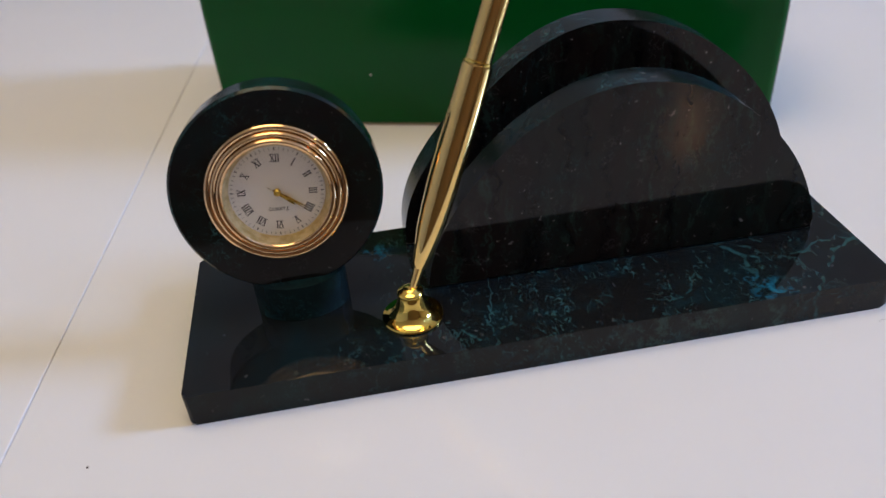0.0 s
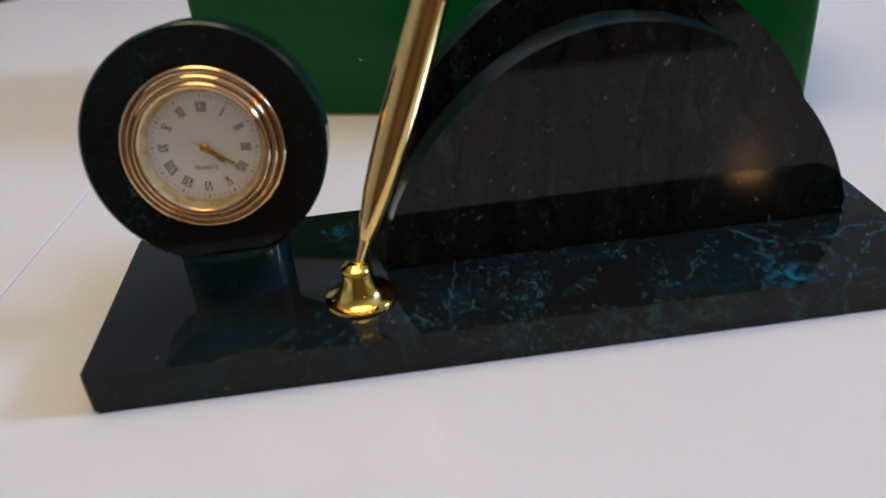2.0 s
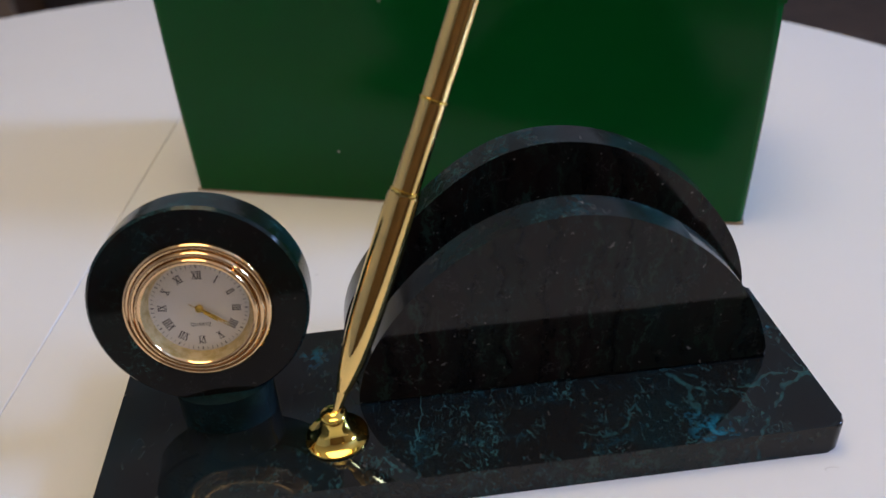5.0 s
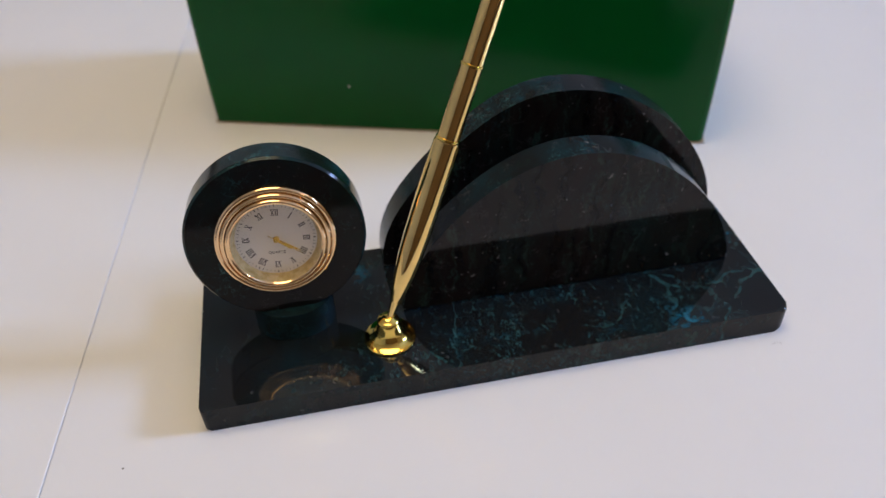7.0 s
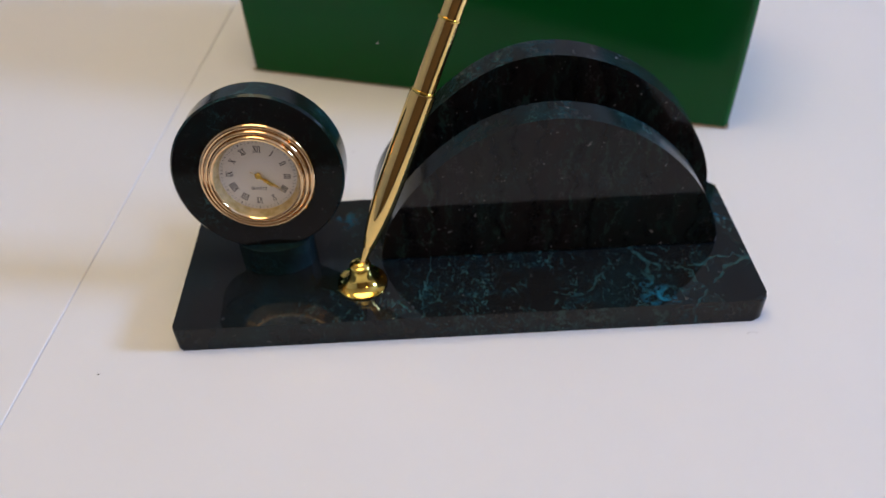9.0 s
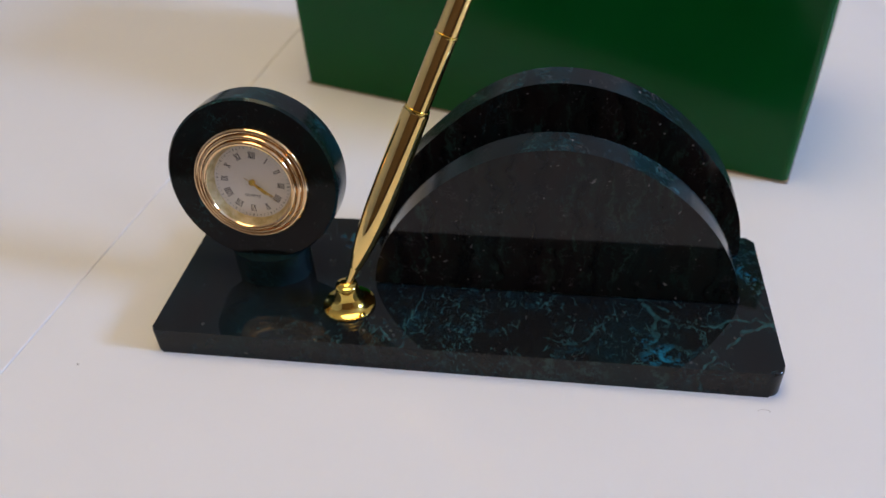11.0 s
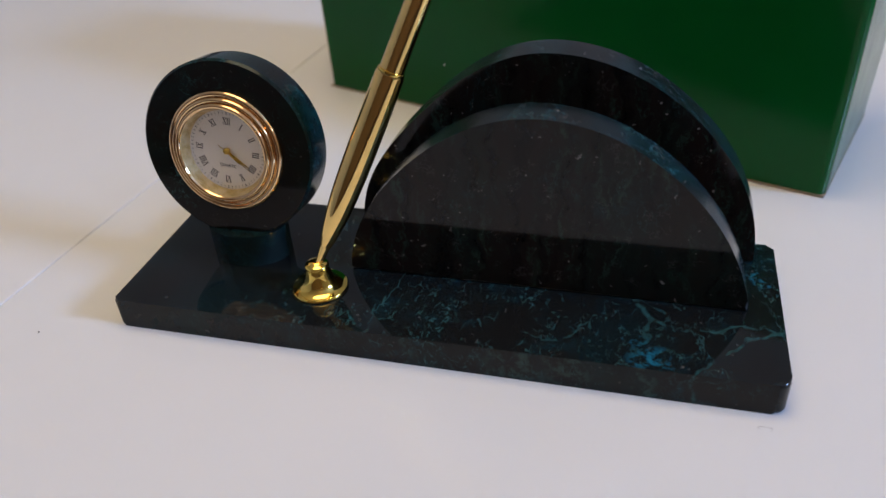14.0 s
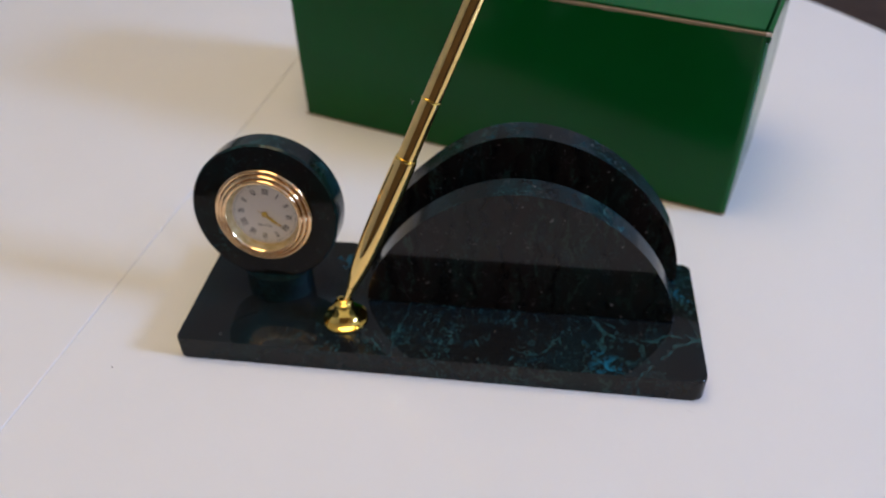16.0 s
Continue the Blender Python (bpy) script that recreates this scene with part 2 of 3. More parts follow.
n = Nodes("white_laminate")
grain = n.noise(7, 5, 0.6)
dust = n.tree.nodes.new("ShaderNodeTexVoronoi")
n.put(dust.inputs["Vector"], n.pos)
n.put(dust.inputs["Scale"], 22.0)
rare = n.math("GREATER_THAN", n.node("ShaderNodeSeparateColor", 0, Color=dust.outputs["Color"]), 0.88)
fleck = n.math("MULTIPLY", n.ramp(dust.outputs["Distance"], 0.012, 0.035, 1.0, 0.0), rare)
col = n.mix(n.ramp(grain, 0.3, 0.75), (0.82, 0.815, 0.82), (0.805, 0.80, 0.805))
col = n.mix(n.math("MULTIPLY", fleck, 0.2), col, (0.35, 0.33, 0.31))
n.bump(n.noise(600, 3), 0.03, 0.0002)
M_TABLE = n.done(col, n.ramp(n.noise(3, 3), 0.3, 0.7, 0.135, 0.155), IOR=1.42)

n = Nodes("green_card")
dust = n.tree.nodes.new("ShaderNodeTexVoronoi")
n.put(dust.inputs["Vector"], n.pos)
n.put(dust.inputs["Scale"], 60.0)
rare = n.math("GREATER_THAN", n.node("ShaderNodeSeparateColor", 0, Color=dust.outputs["Color"]), 0.93)
fleck = n.math("MULTIPLY", n.ramp(dust.outputs["Distance"], 0.03, 0.09, 1.0, 0.0), rare)
col = n.mix(n.ramp(n.noise(14, 4), 0.3, 0.75), (0.0022, 0.098, 0.018), (0.0018, 0.087, 0.015))
col = n.mix(n.math("MULTIPLY", fleck, 0.45), col, (0.35, 0.36, 0.32))
n.bump(n.noise(420, 4, 0.6), 0.08, 0.0004)
M_GREEN = n.done(col, n.ramp(n.noise(45, 4), 0.3, 0.7, 0.13, 0.19), IOR=1.27)

n = Nodes("raw_cardboard")
M_CARD = n.done(n.mix(n.noise(330, 4), (0.42, 0.33, 0.22), (0.26, 0.2, 0.13)), 0.85)

n = Nodes("brown_floorboards")
long = n.vec("MULTIPLY", n.pos, (2.0, 18.0, 1.0))
board = n.tree.nodes.new("ShaderNodeTexBrick")
n.put(board.inputs["Vector"], n.pos)
for key, v in (("Scale", 1.0), ("Brick Width", 1.2), ("Row Height", 0.12), ("Mortar Size", 0.002)):
    n.put(board.inputs[key], v)
for key, v in (("Color1", (0.115, 0.067, 0.044, 1)), ("Color2", (0.085, 0.050, 0.034, 1)), ("Mortar", (0.01, 0.008, 0.006, 1))):
    n.put(board.inputs[key], v)
col = n.mix(n.ramp(n.noise(6, 6, 0.65, at=long), 0.35, 0.7), board.outputs[0], (0.055, 0.033, 0.022))
M_FLOOR = n.done(col, 0.6, IOR=1.35)
n = Nodes("wall_paint")
n.bump(n.noise(160, 4), 0.1, 0.001)
M_WALL = n.done(n.mix(n.noise(1.5, 4), (0.82, 0.81, 0.79), (0.80, 0.79, 0.77)), 0.85)
# the dim side behind the camera, put into an unseen wall's colour for reflections
n = Nodes("brown_for_dark_reflections")
M_BROWN = n.done(n.mix(n.noise(1.5, 4), (0.30, 0.19, 0.11), (0.25, 0.16, 0.09)), 0.7)
n = Nodes("ceiling_paint")
M_CEIL = n.done(n.mix(n.noise(2, 4), (0.84, 0.835, 0.82), (0.81, 0.80, 0.79)), 0.9)
n = Nodes("painted_window_frame")
M_FRAME = n.done(n.mix(n.noise(8, 4), (0.76, 0.76, 0.74), (0.7, 0.7, 0.68)), 0.4)
n = Nodes("dark_stained_wood")
M_DARK = n.done(n.mix(n.noise(9, 6, 0.65, at=n.vec("MULTIPLY", n.pos, (14.0, 14.0, 1.5))), (0.03, 0.02, 0.016), (0.014, 0.01, 0.009)), 0.45)
n = Nodes("lamp_shade_cloth")
M_SHADE = n.done((0.8, 0.68, 0.5), 0.8, Emission_Color=(1.0, 0.52, 0.20, 1), Emission_Strength=92.0)


# ---- mesh helpers ----
def part(name, bm, material, parent=None, label="", smooth=True):
    """Links a bmesh as one mesh object, under a thing or a part."""
    bmesh.ops.recalc_face_normals(bm, faces=bm.faces)
    mesh = bpy.data.meshes.new(name)
    bm.to_mesh(mesh)
    bm.free()
    mesh.materials.append(material)
    if smooth:
        mesh.shade_smooth()
        mesh.set_sharp_from_angle(angle=radians(38))
    ob = new(name, mesh)
    if smooth:
        even = ob.modifiers.new("flat_faces", "WEIGHTED_NORMAL")
        even.mode, even.weight, even.keep_sharp = "FACE_AREA", 80, True
    if parent:
        ob.parent = parent
    return tagged(ob, label)


def honed_rim(ob, material):
    """Gives the sawn rim of a plate, all but its two polished faces, a material of its own."""
    ob.data.materials.append(material)
    # the bevels get the lighter stone that paints their edge highlight
    ob.data.materials.append(M_ARRIS)
    for f in ob.data.polygons:
        if abs(f.normal.y) < 0.93:
            f.material_index = 1 if abs(f.normal.y) < 0.3 else 2
    return ob


def thing(name, label, category, where=None, group="", kind=""):
    ob = new(name)
    if where is not None:
        ob.matrix_basis = where
    ob.empty_display_size = 0.02
    return tagged(ob, label, category, group, kind)


def box_bm(x0, y0, z0, x1, y1, z1, bevel=0.0, segs=2):
    bm = bmesh.new()
    bmesh.ops.create_cube(bm, size=1)
    bmesh.ops.transform(bm, matrix=Matrix.Translation(((x0 + x1) / 2, (y0 + y1) / 2, (z0 + z1) / 2)) @ Matrix.Diagonal((x1 - x0, y1 - y0, z1 - z0, 1)), verts=bm.verts)
    if bevel:
        bmesh.ops.bevel(bm, geom=bm.edges[:], offset=bevel, segments=segs, affect="EDGES", profile=0.5)
    return bm


def prism(points, depth, bevel=0.0, segs=3, corner=None):
    """A plan outline (x, y) raised to the height depth, its rims rounded."""
    bm = bmesh.new()
    low = [bm.verts.new((x, y, 0)) for x, y in points]
    top = [bm.verts.new((x, y, depth)) for x, y in points]
    bm.faces.new(low[::-1])
    bm.faces.new(top)
    for i in range(len(points)):
        j = (i + 1) % len(points)
        bm.faces.new((low[i], low[j], top[j], top[i]))
    if bevel:
        rims = [e for e in bm.edges if e.verts[0].co.z == e.verts[1].co.z]
        bmesh.ops.bevel(bm, geom=rims, offset=bevel, segments=segs, affect="EDGES", profile=0.5)
    return bm


def rounded_rect(x0, y0, x1, y1, r, steps=7, back=None, right=None):
    out = []
    b = r if back is None else back
    q = r if right is None else right
    for cx, cy, start, r in ((x1 - b, y1 - b, 0, b), (x0 + b, y1 - b, 90, b), (x0 + r, y0 + r, 180, r), (x1 - q, y0 + q, 270, q)):
        for i in range(steps + 1):
            a = radians(start + 90 * i / steps)
            out.append((cx + r * math.cos(a), cy + r * math.sin(a)))
    return out


def lathe(profile, steps=64):
    """Turns (radius, height) pairs about z."""
    bm = bmesh.new()
    rings = []
    for r, z in profile:
        if r < 1e-7:
            rings.append([bm.verts.new((0, 0, z))])
        else:
            rings.append([bm.verts.new((r * math.cos(2 * math.pi * i / steps), r * math.sin(2 * math.pi * i / steps), z)) for i in range(steps)])
    for a, b in zip(rings, rings[1:]):
        for i in range(steps):
            j = (i + 1) % steps
            if len(a) == 1 and len(b) == 1:
                continue
            if len(a) == 1:
                bm.faces.new((a[0], b[j], b[i]))
            elif len(b) == 1:
                bm.faces.new((a[i], a[j], b[0]))
            else:
                bm.faces.new((a[i], a[j], b[j], b[i]))
    return bm


def moved(bm, m):
    bmesh.ops.transform(bm, matrix=m, verts=bm.verts)
    return bm


def joined(*meshes):
    out = bmesh.new()
    for bm in meshes:
        temp = bpy.data.meshes.new("temp")
        bm.to_mesh(temp)
        bm.free()
        out.from_mesh(temp)
        bpy.data.meshes.remove(temp)
    return out


# ---- the room ----
FLOOR_Z = -0.74
X0, X1, Y0, Y1, Z1 = -2.6, 3.2, -3.6, 3.3, 2.1
tagged(part("floor", box_bm(X0, Y0, FLOOR_Z - 0.1, X1, Y1, FLOOR_Z), M_FLOOR), "dark brown wooden floorboards", "floor", kind="structure")
tagged(part("ceiling", box_bm(X0, Y0, Z1, X1, Y1, Z1 + 0.1), M_CEIL), "plain off-white painted ceiling", "ceiling", kind="structure")
tagged(part("wall_north", box_bm(X0, Y1, FLOOR_Z, X1, Y1 + 0.15, Z1), M_WALL), "plain off-white painted wall", "wall", kind="structure")
tagged(part("wall_south", box_bm(X0, Y0 - 0.15, FLOOR_Z, X1, Y0, Z1), M_BROWN), "unseen plain wall, dark brown to keep reflections dark", "wall", kind="structure")
tagged(part("wall_west", box_bm(X0 - 0.15, Y0, FLOOR_Z, X0, Y1, Z1), M_WALL), "plain off-white painted wall", "wall", kind="structure")
WY0, WY1, WZ0, WZ1 = -0.56, 0.16, 1.12, 1.80
east = joined(box_bm(X1, Y0, FLOOR_Z, X1 + 0.2, WY0, Z1), box_bm(X1, WY1, FLOOR_Z, X1 + 0.2, Y1, Z1), box_bm(X1, WY0, FLOOR_Z, X1 + 0.2, WY1, WZ0), box_bm(X1, WY0, WZ1, X1 + 0.2, WY1, Z1))
tagged(part("wall_east", east, M_WALL), "plain off-white painted wall with a window opening", "wall", kind="structure")
window = thing("window_1", "white painted window letting in daylight", "window", kind="structure")
fr = joined(*[box_bm(X1 + 0.06, a, b, X1 + 0.12, c, d, 0.004) for a, b, c, d in ((WY0, WZ0, WY0 + 0.06, WZ1), (WY1 - 0.06, WZ0, WY1, WZ1), (WY0 + 0.06, WZ0, WY1 - 0.06, WZ0 + 0.06), (WY0 + 0.06, WZ1 - 0.06, WY1 - 0.06, WZ1), (-0.23, WZ0 + 0.06, -0.17, WZ1 - 0.06))])
part("window_frame", fr, M_FRAME, window)

# ---- the table: round white top, split by a seam ----
table = thing("table", "white laminate table with a rounded far side and a seam", "table", pose(-0.019, 0.087, 0))
R_TABLE = 0.550
SEAM_A = math.atan2(1.0, 0.1027)


NEAR_SIDE = -0.17 - 0.087


def table_half(side):
    """One half of the top, beside the seam; the near side is cut straight."""
    sx, sy = 0.019 - 0.0601, -0.087
    d = Vector((math.cos(SEAM_A), math.sin(SEAM_A)))
    nrm = Vector((d.y, -d.x))
    base = Vector((sx, sy)) + nrm * 0.00009 * side
    off = base.dot(nrm) * side
    pts = []
    for i in range(241):
        a = 2 * math.pi * i / 240
        pts.append(Vector((R_TABLE * math.cos(a), R_TABLE * math.sin(a))))

    def clip(poly, depth):
        out = []
        for p, q in zip(poly, poly[1:] + poly[:1]):
            dp, dq = depth(p), depth(q)
            if dp >= 0:
                out.append(p)
            if (dp >= 0) != (dq >= 0):
                out.append(p + (q - p) * dp / (dp - dq))
        return out

    pts = clip(pts[:-1], lambda p: (p.dot(nrm) * side) - off)
    pts = clip(pts, lambda p: p.y - NEAR_SIDE)
    lift = 0.0 if side > 0 else 0.0004
    return moved(prism([tuple(p) for p in pts], 0.028 + lift, 0.0003 if side > 0 else 0.0006, 2), Matrix.Translation((0, 0, -0.028)))


part("table_leaf", table_half(1), M_TABLE, table)
part("table_leaf", table_half(-1), M_TABLE, table)
for ang in (-18, 60, 120, 198):
    x, y = 0.42 * math.cos(radians(ang)), 0.42 * math.sin(radians(ang))
    part("leg", moved(lathe([(0, FLOOR_Z), (0.02, FLOOR_Z), (0.03, -0.028), (0, -0.028)], 20), Matrix.Translation((x, y, 0))), M_TABLE, table)

# ---- the desk set ----
desk_set = thing("desk_set", "polished dark green marble desk set with clock and letter rack", "desk set")
# the sawn right end is a little out of square
slab_plan = [(x + (0.0012 - 0.016 * y if x > 0.2 else 0.0), y) for x, y in rounded_rect(0, 0, 0.2492, 0.0799, 0.0020, back=0.0026, right=0.0046)]
slab = part("marble_base", prism(slab_plan, 0.013, 0.0012, 3), M_BASE, desk_set, "black marble slab with teal veins")
slab.data.materials.append(M_EDGE)
for f in slab.data.polygons:
    if abs(f.normal.z) < 0.6:
        f.material_index = 1


def rack_plate(cx, cz, r, dip_right, dip_left, toe, zlow, y0, y1, bevel):
    """A round-topped hand-cut plate standing on the base, a little flattened at its shoulders."""
    pts = []
    for i in range(81):
        a = math.pi * (1.06 * i / 80 - 0.03)
        dip = dip_right if a < math.pi / 2 else dip_left
        rr = r - dip * math.sin(2 * a) ** 2 + toe * max(0.0, 1 - abs(a) / 0.4) ** 2
        x, z = cx + rr * math.cos(a), cz + rr * math.sin(a)
        if z > zlow:
            pts.append((x, z))
    pts = [(pts[0][0], zlow)] + pts + [(pts[-1][0], zlow)]
    return moved(prism(pts, y1 - y0, bevel, 3), Matrix.Translation((0, y1, 0)) @ Matrix.Rotation(radians(90), 4, "X"))


honed_rim(part("rack_plate", rack_plate(0.1620, 0.0090, 0.0748, 0.0023, 0.0032, 0.0019, 0.013, 0.0362, 0.0490, 0.0013), M_PLATE, desk_set, "half-round black marble plate with pale specks"), M_RIM)
honed_rim(part("rack_plate", rack_plate(0.1617, 0.0155, 0.0790, 0.0022, 0.0064, 0.0, 0.013, 0.0666, 0.0797, 0.0013), M_PLATE, desk_set, "taller half-round black marble plate"), M_RIM)

# clock: a stone roundel leaning back on a foot
TILT_BACK = 10.0
FACE = pose(0.0400, 0.0410, 0.0600, 90 - TILT_BACK, 0, 0)  # local z points out of the face towards the viewer
foot_pts = []
for i in range(64):
    c, d = math.cos(2 * math.pi * i / 64), math.sin(2 * math.pi * i / 64)
    foot_pts.append((0.0412 + 0.0169 * c, 0.0425 + 0.0125 * d))
clock = part("clock_body", moved(lathe([(0, -0.0148), (0.0347, -0.0148), (0.0358, -0.0137), (0.0358, -0.0010), (0.0349, 0), (0.0205, 0), (0.0200, -0.0005), (0.0200, -0.0050), (0, -0.0050)], 96), FACE), M_CLOCK, desk_set, "thick round black marble clock case")
clock.data.materials.append(M_CASE)
for f in clock.data.polygons:
    if abs(f.normal.dot(FACE.to_3x3() @ Vector((0, 0, 1)))) < 0.9:
        f.material_index = 1
part("clock_foot", moved(prism(foot_pts, 0.0142, 0.0011, 2), Matrix.Translation((0, 0, 0.013))), M_FOOT, desk_set, "teal marble foot under the clock")
bezel_profile = [(0.0243, 0.0)]
for mid, low, wide in ((0.0232, 0.0004, 0.0013), (0.0211, 0.0016, 0.0011), (0.0191, 0.0027, 0.0011)):
    bezel_profile += [(mid + wide * math.cos(radians(a)), low + 0.0018 * max(0.0, math.sin(radians(a)))) for a in range(0, 109, 18)]
    bezel_profile += [(mid - 0.65 * wide, low + 0.0016), (mid - 0.8 * wide, low + 0.0012)]
bezel_profile += [(0.0180, 0.0036), (0.0186, -0.0002)]
bezel_profile = [(r * 0.985, z) for r, z in bezel_profile]
part("bezel", moved(lathe(bezel_profile, 96), FACE), M_BEZEL, clock, "stepped gold bezel")
part("dial_flange", moved(lathe([(0.0186, -0.0030), (0.0180, 0.0035), (0.0177, 0.0037), (0.0174, 0.0030), (0.0169, 0.0012), (0.0162, -0.0005), (0.0160, -0.0012)], 96), FACE), M_FLANGE, clock, "gilt ring round the dial, its cream reflection painted in")
part("dial", moved(lathe([(0, -0.0014), (0.0168, -0.0014), (0.0168, -0.0008), (0, -0.0008)], 64), FACE), M_DIAL, clock, "white dial")
crystal = part("crystal", moved(lathe([(0.0177, 0.0032), (0.012, 0.0038), (0.006, 0.0041), (0, 0.0042)], 64), FACE), M_GLASS, clock, "clear crystal")
crystal.visible_shadow = False
DIAL_TURN = -6.0
DIAL = FACE @ pose(0, 0, -0.00078, 0, 0, DIAL_TURN)


def strokes_bm(numeral, height, width):
    """A roman numeral from strokes with serifs, upright in x, y about its centre."""
    step = {"I": 0.30, "V": 0.62, "X": 0.62}
    total = sum(step[c] for c in numeral) * height
    x = -total / 2
    bm = bmesh.new()

    def bar(ax, ay, bx, by, w):
        d = Vector((bx - ax, by - ay))
        nrm = Vector((-d.y, d.x)).normalized() * w / 2
        quad = [bm.verts.new((px + s * nrm.x, py + s * nrm.y, 0.00006)) for px, py, s in ((ax, ay, 1), (ax, ay, -1), (bx, by, -1), (bx, by, 1))]
        bm.faces.new(quad)
        under = [bm.verts.new((v.co.x, v.co.y, -0.0001)) for v in quad]
        for i in range(4):
            bm.faces.new((quad[i], quad[(i + 1) % 4], under[(i + 1) % 4], under[i]))

    h = height / 2
    for c in numeral:
        w = step[c] * height
        mid = x + w / 2
        if c == "I":
            bar(mid, -h, mid, h, width)
        elif c == "V":
            bar(x + 0.1 * w, h, mid, -h, width)
            bar(x + 0.9 * w, h, mid, -h, width * 0.55)
        else:
            bar(x + 0.1 * w, h, x + 0.9 * w, -h, width)
            bar(x + 0.9 * w, h, x + 0.1 * w, -h, width * 0.55)
        x += w
    bar(-total / 2, h, total / 2, h, width * 0.4)
    bar(-total / 2, -h, total / 2, -h, width * 0.4)
    return bm


for i, numeral in enumerate(("XII", "I", "II", "III", "IIII", "V", "VI", "VII", "VIII", "IX", "X", "XI")):
    part("numeral", moved(strokes_bm(numeral, 0.0026, 0.00036), DIAL @ pose(0, 0, 0, 0, 0, -30 * i) @ pose(0, 0.0119, 0)), M_PRINT, clock, smooth=False)
ticks = []
for i in range(60):
    w = 0.00016 if i % 5 == 0 else 0.00006
    ticks.append(moved(box_bm(-w, 0.0146, -0.0001, w, 0.0156, 0.00006), DIAL @ pose(0, 0, 0, 0, 0, -6 * i)))
part("minute_track", joined(*ticks), M_PRINT, clock, smooth=False)
word = bpy.data.curves.new("dial_word", "FONT")
word.body, word.size, word.align_x, word.align_y, word.extrude = "QUARTZ", 0.0017, "CENTER", "CENTER", 0.00003
holder = bpy.data.objects.new("dial_word", word)
scene.collection.objects.link(holder)
bpy.context.view_layer.update()
flat_word = bpy.data.meshes.new_from_object(holder.evaluated_get(bpy.context.evaluated_depsgraph_get()))
bpy.data.objects.remove(holder)
wb = bmesh.new()
wb.from_mesh(flat_word)
part("dial_word", moved(wb, DIAL @ pose(0, -0.0062, 0.00003)), M_PRINT, clock, smooth=False)


def hand_bm(length, tail, wide, z):
    bm = prism([(-wide * 0.4, -tail), (wide * 0.4, -tail), (wide, length * 0.25), (wide * 0.6, length * 0.8), (0, length), (-wide * 0.6, length * 0.8), (-wide, length * 0.25)], 0.00018, 0)
    return moved(bm, Matrix.Translation((0, 0, z)))


part("hour_hand", moved(hand_bm(0.0076, 0.0014, 0.00062, 0.0004), DIAL @ pose(0, 0, 0, 0, 0, -130)), M_HAND, clock)
part("minute_hand", moved(hand_bm(0.0112, 0.0016, 0.00048, 0.0008), DIAL @ pose(0, 0, 0, 0, 0, -120)), M_HAND, clock)
part("second_hand", moved(hand_bm(0.0125, 0.0038, 0.00016, 0.0012), DIAL @ pose(0, 0, 0, 0, 0, -123)), M_HAND, clock)
part("hand_hub", moved(lathe([(0.0012, 0.0), (0.0012, 0.0013), (0.0008, 0.0017), (0, 0.0018)], 24), DIAL), M_HAND, clock)

# pen funnel
funnel_profile = [(0, 0), (0.0105, 0), (0.0109, 0.0004), (0.0109, 0.0008), (0.0106, 0.0012), (0.0096, 0.0014), (0.0083, 0.0018), (0.0071, 0.0027), (0.0061, 0.0042), (0.0054, 0.0060), (0.0049, 0.0080), (0.0045, 0.0094), (0.0043, 0.0098), (0.0046, 0.0101), (0.0047, 0.0107), (0.0045, 0.0113), (0.0039, 0.0117), (0.0034, 0.0118), (0.0028, 0.0124), (0.0019, 0.0128), (0, 0.0129)]
part("pen_funnel", moved(lathe(funnel_profile, 64), Matrix.Translation((0.0793, 0.0224, 0.013))), M_GOLD, desk_set, "flared bright gold pen holder cup")

# ---- the pen ----
LOW, HIGH = Vector((0.0802, 0.0226, 0.0244)), Vector((0.1221, 0.0489, 0.1226))
AXIS = (HIGH - LOW).normalized()
PEN = Matrix.Translation(LOW) @ AXIS.to_track_quat("Z", "Y").to_matrix().to_4x4()
pen = thing("ballpoint_pen", "slim polished gold ballpoint pen leaning in its holder", "pen", PEN)
part("tip", lathe([(0, 0.0), (0.0014, 0.0), (0.0016, 0.003), (0.0020, 0.0084), (0.0, 0.0085)], 40), M_PEN, pen, "tapered gold tip")
part("lower_barrel", lathe([(0, 0.0085), (0.0023, 0.0085), (0.0029, 0.0110), (0.0037, 0.0160), (0.0046, 0.0230), (0.0051, 0.0310), (0.0054, 0.0400), (0.0055, 0.0520), (0.0054, 0.0660), (0.0052, 0.0788), (0.0049, 0.0796), (0, 0.0799)], 56), M_PEN, pen)
part("barrel_ring", lathe([(0.0040, 0.0795), (0.0048, 0.0797), (0.0049, 0.0802), (0.0048, 0.0806), (0.0041, 0.0808)], 56), M_GOLD, pen, "thin gold ring")
part("upper_barrel", lathe([(0, 0.0799), (0.0044, 0.0800), (0.0043, 0.1085), (0.0041, 0.1600), (0.0037, 0.1660), (0.0025, 0.1685), (0, 0.1692)], 56), M_PEN, pen)
part("barrel_ring", lathe([(0.0040, 0.1086), (0.0045, 0.1088), (0.00465, 0.1093), (0.0045, 0.1097), (0.0040, 0.1099)], 56), M_GOLD, pen, "thin gold ring")

# ---- the green carton ----
BOX_W, BOX_D, BOX_H, WALL = 0.2910, 0.095, 0.1135, 0.0016
carton = thing("cardboard_box", "glossy dark green cardboard box with worn tan edges", "box", pose(0.0004, 0.2328, 0, 0, 0, -18.35))
CARTON_ROUND = 0.0045
loop = rounded_rect(0, 0, BOX_W, BOX_D, CARTON_ROUND, 6)
inner = rounded_rect(WALL, WALL, BOX_W - WALL, BOX_D - WALL, CARTON_ROUND - WALL, 6)


